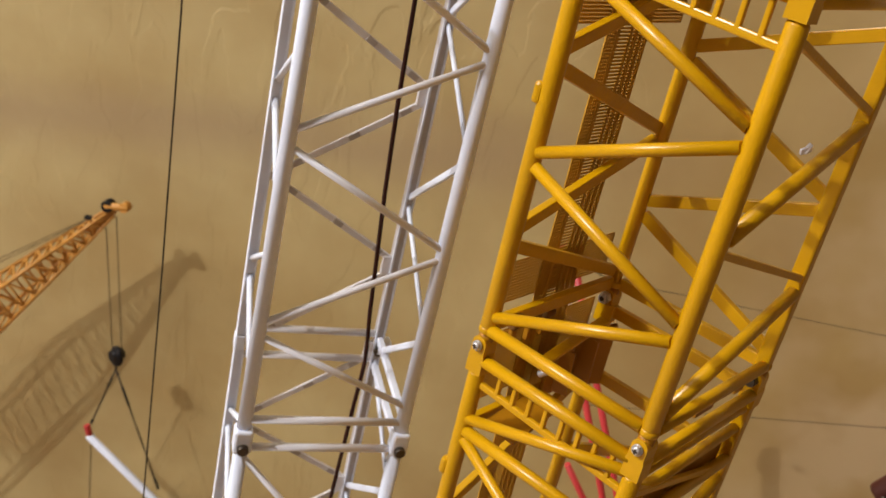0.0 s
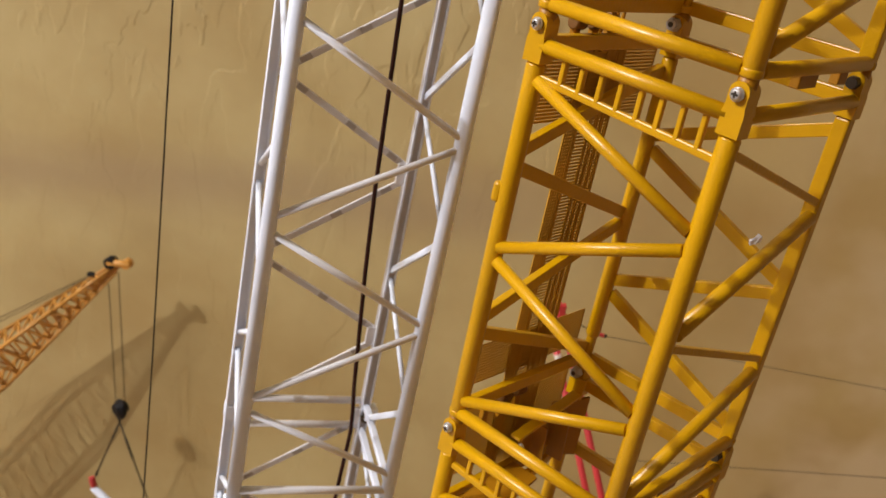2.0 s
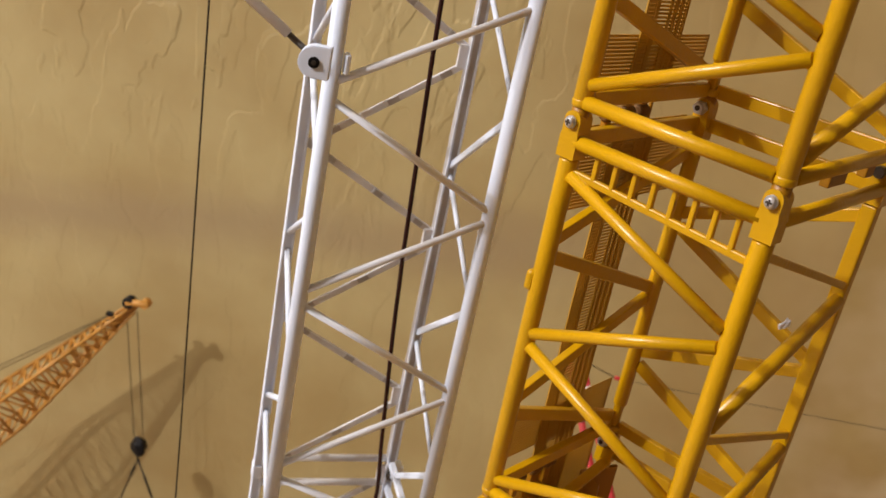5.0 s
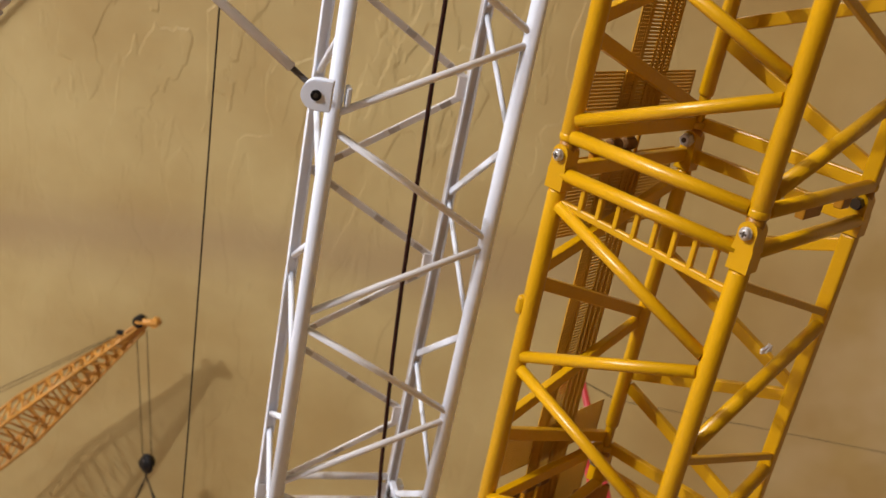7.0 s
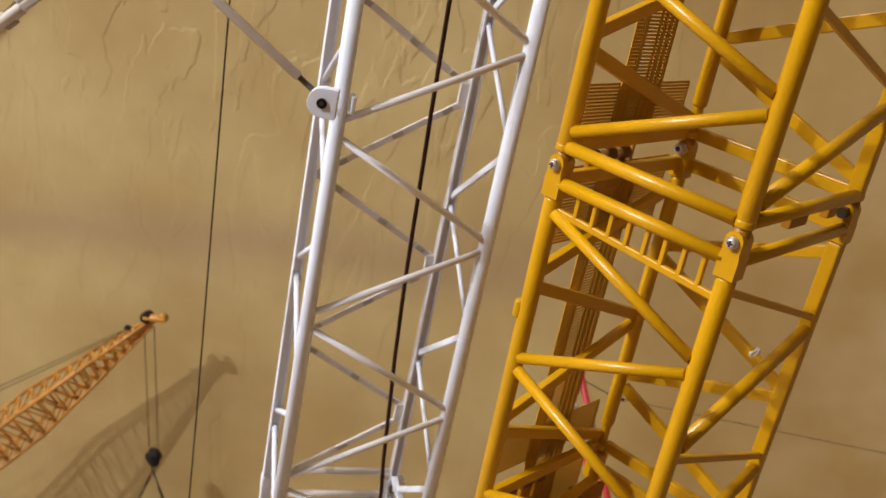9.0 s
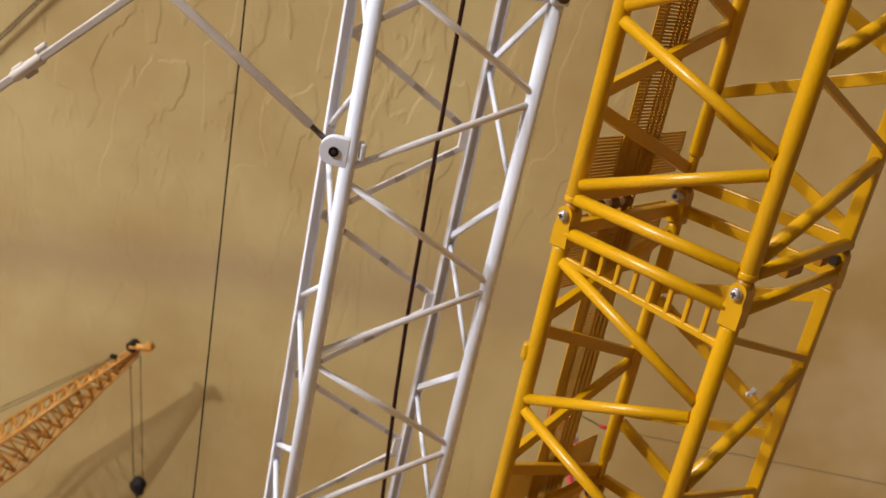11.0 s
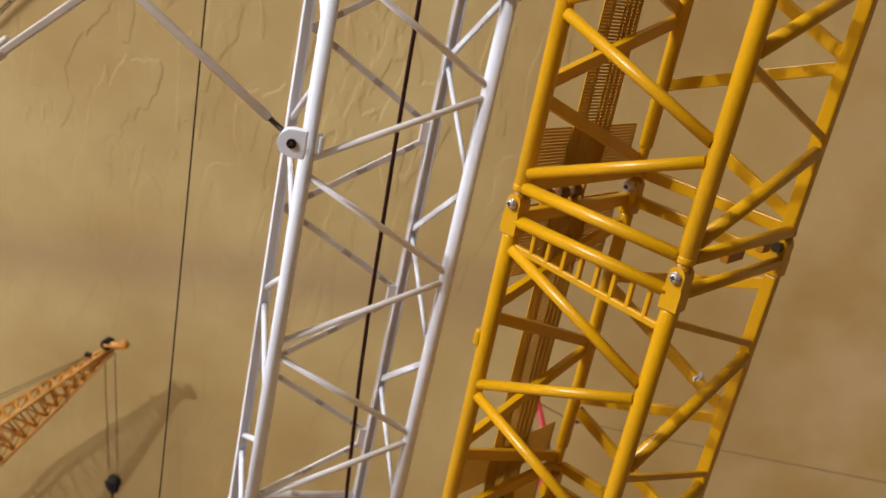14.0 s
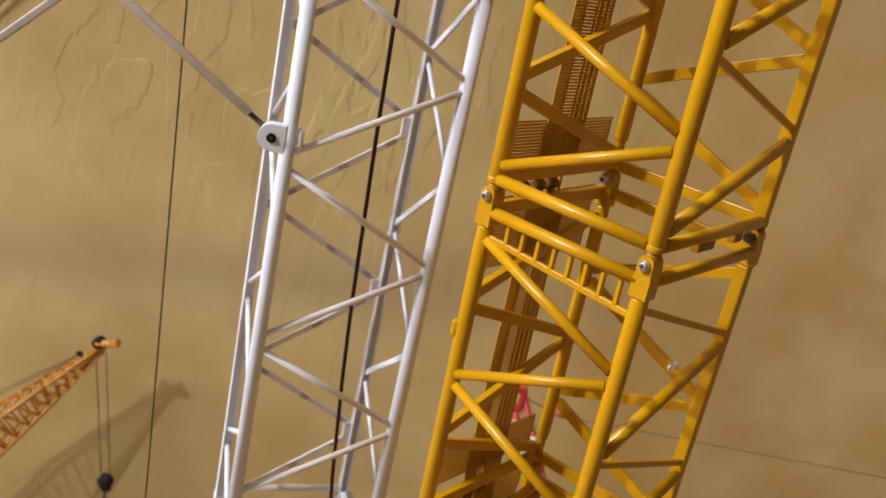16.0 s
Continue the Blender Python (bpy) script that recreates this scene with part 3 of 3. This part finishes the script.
for zj in (-0.1545, 0.0676):
    for x in (0, WB):
        pl = part("joint_plate", add_box(bmesh.new(), (x - 0.0028, -0.0033, zj - 0.0026), (x + 0.0028, 0.0026, zj + 0.0060), 0.0008), WHITE, boom, "", False)
        part("joint_pin", add_tube(bmesh.new(), (x, -0.0030, zj), (x, -0.0052, zj), 0.0018, 16, soft=0.0004), DARK_STEEL, pl, "dark steel joint pin")
        part("joint_plate", add_box(bmesh.new(), (x - (0.0026 if x else 0.0020), DB - (0.0028 if x else 0.0024), zj + 0.0105), (x + 0.0016, DB + 0.0020, zj + 0.0165), 0.0006), WHITE, boom, "", False)
    part("joint_pin", add_tube(bmesh.new(), (WB - 0.003, DB - 0.0022, zj + 0.0130), (WB - 0.003, DB - 0.0040, zj + 0.0130), 0.0015, 14, soft=0.0003), DARK_STEEL, boom, "dark steel joint pin")
    for dz in (0.0092, -0.0015):
        tube("cross_bar", (0.001, -0.0004, zj + dz), (WB - 0.001, -0.0004, zj + dz), 0.0013, CREAM, boom)
        tube("cross_bar", (0.001, DB, zj + dz + 0.0095), (WB - 0.004, DB, zj + dz + 0.0095), 0.0013, WHITE_SHADED, boom)
        bar("cross_bar", (WB, 0.002, zj + dz + 0.001), (WB - 0.003, DB - 0.002, zj + dz + 0.0085), 0.0022, 0.0022, WHITE, boom)

# bracket, turnbuckle and pendant bars on the boom
B_ = Vector((-0.1016, -0.0289, 0.0182))
PEND = 1.047
V_ = Vector((-0.68, 0.73, 0)).normalized()
E_ = Vector((0.73, 0.68, 0)).normalized()
INV = BOOM_M.inverted()


def pend(e, z, d=0.0):
    return INV @ (B_ + Vector((0, 0, ZO)) + (E_ * e + Vector((0, 0, z)) + V_ * d) * PEND)


bm = bmesh.new()
prof = [(0.0041 * math.cos(a), 0.0041 * math.sin(a)) for a in [math.pi * (0.5 + k / 10) for k in range(11)]] + [(0.0040, -0.0041), (0.0040, 0.0041)]
lo = [bm.verts.new(pend(e, z, -0.0034)) for e, z in prof]
hi = [bm.verts.new(pend(e, z, 0.0002)) for e, z in prof]
for k in range(len(prof)):
    bm.faces.new((lo[k], hi[k], hi[(k + 1) % len(prof)], lo[(k + 1) % len(prof)]))
bm.faces.new(lo)
bm.faces.new(hi[::-1])
bmesh.ops.recalc_face_normals(bm, faces=bm.faces[:])
bmesh.ops.bevel(bm, geom=[e for e in bm.edges if e.calc_face_angle() > 1.0], offset=0.0002, segments=2, affect="EDGES")
bracket = part("pendant_bracket", bm, WHITE, boom, "white lug bracket", False)
part("pin", add_tube(bmesh.new(), pend(0, 0, 0.0), pend(0, 0, -0.0038), 0.0014, 18), BLACK, bracket, "black pin")
part("pin_centre", add_tube(bmesh.new(), pend(0, 0, -0.0034), pend(0, 0, -0.0042), 0.0006, 12), DARK_STEEL, bracket)
part("bracket_tab", add_box(bmesh.new(), (0.0026, -0.0025, 0.0135), (0.0040, 0.0012, 0.0188), 0.0004), WHITE, boom, "", False)
tube("turnbuckle_rod", pend(-0.0026, 0.0017, 0.0006), pend(-0.0094, 0.0061, 0.0006), 0.0008, DARK_STEEL, boom, "dark steel threaded rod")
tube("pendant_bar", pend(-0.0075, 0.0049, 0.0006), pend(-0.0750, 0.0487, 0.0006), 0.0013, PENDANT, boom, soft=0.0003)
near, far = pend(-0.0400, 0.0490, 0.0040), pend(-0.1306, -0.0387, 0.0040)
stay = bar("pendant_stay", near, far, 0.0026, 0.0024, PENDANT, boom, bevel=0.0005)
clevis = tube("clevis", near.lerp(far, 0.470), near.lerp(far, 0.555), 0.0017, PENDANT, stay, soft=0.0007)
side = (near - far).normalized().cross(INV.to_3x3() @ V_).normalized()
for f0, f1, off, r, mat, nm in ((0.445, 0.475, 0.0020, 0.0011, PENDANT, "clevis_ear"), (0.515, 0.545, 0.0013, 0.0010, PENDANT, "clevis_ear"), (0.498, 0.530, -0.0017, 0.0009, GREY_PATCH, "clevis_nut"), (0.085, 0.108, -0.0006, 0.0017, GREY_PATCH, "stay_clip")):
    up_ = side if side.z > 0 else -side
    tube(nm, near.lerp(far, f0) + up_ * off, near.lerp(far, f1) + up_ * off, r, mat, stay, soft=0.0004, seg=10)

# the black hose down the inside of the boom
hose_pts = []
for z, x, y in ((0.30, 0.0283, 0.018), (0.0616, 0.0289, 0.018), (0.0118, 0.0302, 0.018), (-0.045, 0.0322, 0.018), (-0.074, 0.0338, 0.018), (-0.098, 0.0356, 0.018), (-0.117, 0.0370, 0.018), (-0.128, 0.0382, 0.018), (-0.1355, 0.0387, 0.018), (-0.143, 0.0385, 0.018), (-0.152, 0.0381, 0.018), (-0.1826, 0.0372, 0.018), (-0.30, 0.034, 0.018), (BASE + 0.002, 0.034, 0.018)):
    hose_pts.append((x, y, z))
hose = cord_curve("hose", [BOOM_M @ Vector(p) for p in hose_pts], 0.00072, HOSE)
tagged(hose, "black rubber hose with a brown tinge inside the boom", "hose")

# ---- thin cord on the far side of the boom, slanted to fit the camera's view ----
CORD_FOOT, CORD_HEAD = Vector((-0.1737, 0.0160, 0.001)), Vector((-0.1014, -0.1390, 2.398))
cord = cord_curve("hanging_cord", [CORD_FOOT.lerp(CORD_HEAD, k / 24) + Vector((0.0003 * math.sin(k * 1.7), 0.0003 * math.cos(k * 2.3), 0)) for k in range(25)], 0.00031, CORD)
tagged(cord, "thin dark cord, nearly upright, beside the white boom", "cord")

# ---- the orange crane jib by the wall ----
TIP = Vector((-0.4460, 0.1462, -0.2548 + ZO))


JIB_S = 1.172


def wl(e, z, d=0.0):
    """A place from the jib's tip: along the wall, up, and out of the plane towards the wall."""
    return TIP + (E_W * e + Vector((0, 0, z)) + N_W * d) * JIB_S


jib = thing("lattice_jib", "orange painted lattice jib of a model crane with black sheave", "model crane jib")
AX = (wl(-0.1213, -0.1515, -0.0175) - wl(0.001, -0.003)).normalized()
U0 = AX.cross(N_W).normalized()
U0 = U0 if U0.z > 0 else -U0
V0 = AX.cross(U0).normalized()
V0 = V0 if V0.dot(N_W) < 0 else -V0
ph = radians(24)
U1, V1 = U0 * math.cos(ph) + V0 * math.sin(ph), V0 * math.cos(ph) - U0 * math.sin(ph)


def jp(s, a, b):
    """Along the jib from the tip, and across it in half widths."""
    w = 0.0022 + 0.090 * s if s < 0.052 else min(0.0130, 0.0069 + 0.084 * (s - 0.052))
    return wl(0.001, -0.003) + AX * s + U1 * (a * w) + V1 * (b * w)


J_LEN = 0.505
for a in (-1, 1):
    for b in (-1, 1):
        cb = bmesh.new()
        add_tube(cb, jp(0.0, a, b), jp(0.052, a, b), 0.0010, 8)
        add_tube(cb, jp(0.052, a, b), jp(0.1252, a, b), 0.0014, 8)
        add_tube(cb, jp(0.1252, a, b), jp(J_LEN, a, b), 0.0014, 8)
        part("chord", cb, ORANGE, jib)
for f, (c0, c1) in enumerate((((-1, 1), (1, 1)), ((1, 1), (1, -1)), ((1, -1), (-1, -1)), ((-1, -1), (-1, 1)))):
    s, k = 0.012, 0
    while s < 0.24:
        step = 0.0038 + 0.0031 * min(1, s / 0.10)
        p0, p1 = (c0, c1) if k % 2 == 0 else (c1, c0)
        tube("lacing", jp(s, *p0), jp(s + step, *p1), 0.00085, ORANGE, jib, seg=6)
        s += step
        k += 1
bm = bmesh.new()
add_tube(bm, wl(-0.002, 0.001, -0.0025), wl(0.012, 0.0035, -0.0025), 0.0028, 10, 0.0022, 0.0005)
add_tube(bm, wl(0.0095, 0.0032, -0.004), wl(0.0095, 0.0032, 0.001), 0.0034, 12)
part("nose", bm, ORANGE, jib)
part("head_plate", add_bar(bmesh.new(), jp(-0.002, 0, 0), jp(0.022, 0, 0), 0.004, 0.0048, (0, 0, 1), 0.0008), ORANGE, jib, "", False)
part("sheave", add_tube(bmesh.new(), wl(-0.0005, 0.0012, -0.0045), wl(-0.0005, 0.0012, 0.0015), 0.0042, 18, soft=0.0006), BLACK, jib, "black sheave")
part("rope_anchor", add_box(bmesh.new(), (-0.003, -0.002, -0.0012), (0.003, 0.002, 0.0012), 0.0005, Matrix.Translation(wl(-0.0126, -0.0110)) @ Matrix.Rotation(radians(30), 4, "Z")), BLACK, jib, "", False)
for k in range(2):
    tube("pendant_rope", wl(-0.0126, -0.0110 - 0.0012 * k), wl(-0.0631, -0.0509 - 0.0026 * k, -0.0071), 0.0003, CORD, jib, seg=6)
    tube("pendant_rope", wl(-0.0631, -0.0509 - 0.0026 * k, -0.0071), wl(-0.1810, -0.1445 - 0.0046 * k, -0.0212), 0.0003, CORD, jib, seg=6)
tube("hoist_rope", wl(-0.0024, -0.0089), wl(0.0092, -0.0905), 0.00032, CORD, jib, seg=6)
tube("hoist_rope", wl(0.0039, -0.0044), wl(0.0154, -0.0900), 0.00032, CORD, jib, seg=6)

block = thing("hook_block", "black hook block hanging on two ropes", "hook block", Matrix.Translation(wl(0.0128, -0.0965)))
bm = bmesh.new()
bmesh.ops.create_icosphere(bm, subdivisions=2, radius=1.0)
for v in bm.verts:
    v.co = Vector((v.co.x * 0.0070, v.co.y * 0.0040, v.co.z * 0.0084))
part("cheek", bm, BLACK, block)
part("sheave", add_tube(bmesh.new(), (0, -0.0046, 0.001), (0, 0.0046, 0.001), 0.0040, 14), BLACK, block)
tube("shank", (0, 0, -0.006), (0.0008, 0, -0.0105), 0.0009, BLACK, block, seg=8)
h0 = Vector((0.0008, 0, -0.0105))
for e, z, d in ((-0.0146, -0.0640, 0.0), (0.0436, -0.1020, 0.0)):
    q = E_W * e + Vector((0, 0, z)) + N_W * d
    tube("sling", h0, q, 0.00055, BLACK, block, seg=6)
    tube("sling_clip", h0.lerp(q, 0.14), h0.lerp(q, 0.30), 0.0009, BLACK, block, seg=8)
    tube("sling_clip", h0.lerp(q, 0.92), q, 0.0010, BLACK, block, seg=8)

beam = thing("spreader_beam", "white painted spreader beam with a red end cap, slung from the hook", "spreader beam", Matrix.Translation(wl(-0.0010, -0.1605)))
d_ = (E_W * 0.0497 + Vector((0, 0, -0.0330))).normalized()
tube("beam", Vector((0, 0, 0)), d_ * 0.15, 0.0030, WHITE, beam, soft=0.0004)
tube("end_cap", d_ * -0.0022 + Vector((0, 0, 0.0072)), d_ * 0.0016 + Vector((0, 0, 0.0010)), 0.0024, RED, beam, "red end cap", soft=0.0006)
tube("drop_line", E_W * 0.003 + Vector((0, 0, -0.006)), E_W * 0.012 + Vector((0, 0, -0.16)), 0.00035, CORD, beam, seg=6)

# ---- twin rigging rope along the wall ----
for k in range(2):
    a_ = E_W * -0.9370 + N_W * 0.383 + Vector((0, 0, 0.001))
    b_ = E_W * 1.1305 + N_W * 0.383 + Vector((0, 0, 2.399))
    rope = tube("rigging_rope", a_ + E_W * 0.0026 * k, b_ + E_W * 0.0026 * k, 0.00055, ROPE, None, seg=6)
    tagged(rope, "thin dark brown rigging rope strung slantwise along the wall", "rope", group="twin rigging ropes")

# ---- the red jib behind the mast, with its guy ropes ----
RV, RE, RC = Vector((-0.68, 0.73, 0)).normalized(), Vector((0.73, 0.68, 0)).normalized(), 0.2500


def rp(L, z, d=0.0):
    return RE * L + RV * (RC + d) + Vector((0, 0, z + ZO))


red = thing("red_jib", "red painted twin-rail jib of a model crane with pale bands", "model crane jib")
for nm, l0, l1 in (("rail", 0.0380, 0.2526), ("rail", 0.0455, 0.2656)):
    r_ = tube(nm, rp(l0, -0.1540), rp(l1, -ZO), 0.0019, RED, red)
    for f in (0.034, 0.052, 0.070):
        a_, b_ = rp(l0, -0.1540), rp(l1, -ZO)
        tube("band", a_.lerp(b_, f), a_.lerp(b_, f + 0.010), 0.00202, PALE, r_, "pale painted band")
tube("strut", rp(0.0772, -0.2793), rp(0.1255, -0.3453), 0.0018, RED, red)
hb = bmesh.new()
for e0, e1, z0, z1 in ((0.0363, 0.0391, -0.1650, -0.1520), (0.0439, 0.0469, -0.1650, -0.1520), (0.0361, 0.0471, -0.1535, -0.1500), (0.0380, 0.0465, -0.1650, -0.1628)):
    add_bar(hb, rp((e0 + e1) / 2, z0), rp((e0 + e1) / 2, z1), e1 - e0, 0.004, RV, 0.0005)
part("head_frame", hb, RED, red, "red head frame", False)
g0, g1, g2 = rp(0.0465, -0.1560), rp(0.0661, -0.1630), rp(0.0706, -0.1636)
far1 = Vector((-0.0022, 0.3015, -0.1510 + ZO))
d1 = (far1 - g2).normalized()
tube("guy_rope", g0, g1, 0.0003, CORD, red, seg=6)
tube("turnbuckle", g1, g2, 0.0011, RED, red, "red turnbuckle", soft=0.0003)
tube("turnbuckle_eye", g2, g2 + d1 * 0.0016, 0.0010, BLACK, red, seg=8)
tube("guy_rope", g2, g2 + d1 * 0.40, 0.00019, CORD, red, seg=6)
s0 = Vector((-0.1170, 0.2350, -0.2405 + ZO))
d2 = (Vector((0.0155, 0.3115, -0.1990 + ZO)) - s0).normalized()
tube("guy_rope", s0, s0 + d2 * 0.40, 0.00019, CORD, red, seg=6)

# ---- the dark red boom end at the far side of the mast ----
boom_end = thing("crane_boom", "dark red painted boom of another model crane on its post", "model crane boom")
q0 = Vector((0.0222, 0.3140, -0.2390 + ZO))
rise = Vector((0.0163, 0.0094, 0.0304)).normalized()
tube("boom_arm", q0, q0 + rise * 0.32, 0.0062, DARK_RED, boom_end, seg=18, soft=0.0022)
tube("end_pin", q0 + rise * 0.004 + Vector((-0.004, 0.006, 0)), q0 + rise * 0.004 + Vector((0.004, -0.008, 0)), 0.0012, DARK_STEEL, boom_end, seg=10)
post_top = q0 + rise * 0.316
tube("post", Vector((post_top.x, post_top.y, 0.0)), post_top, 0.0075, DARK_RED, boom_end, seg=18)
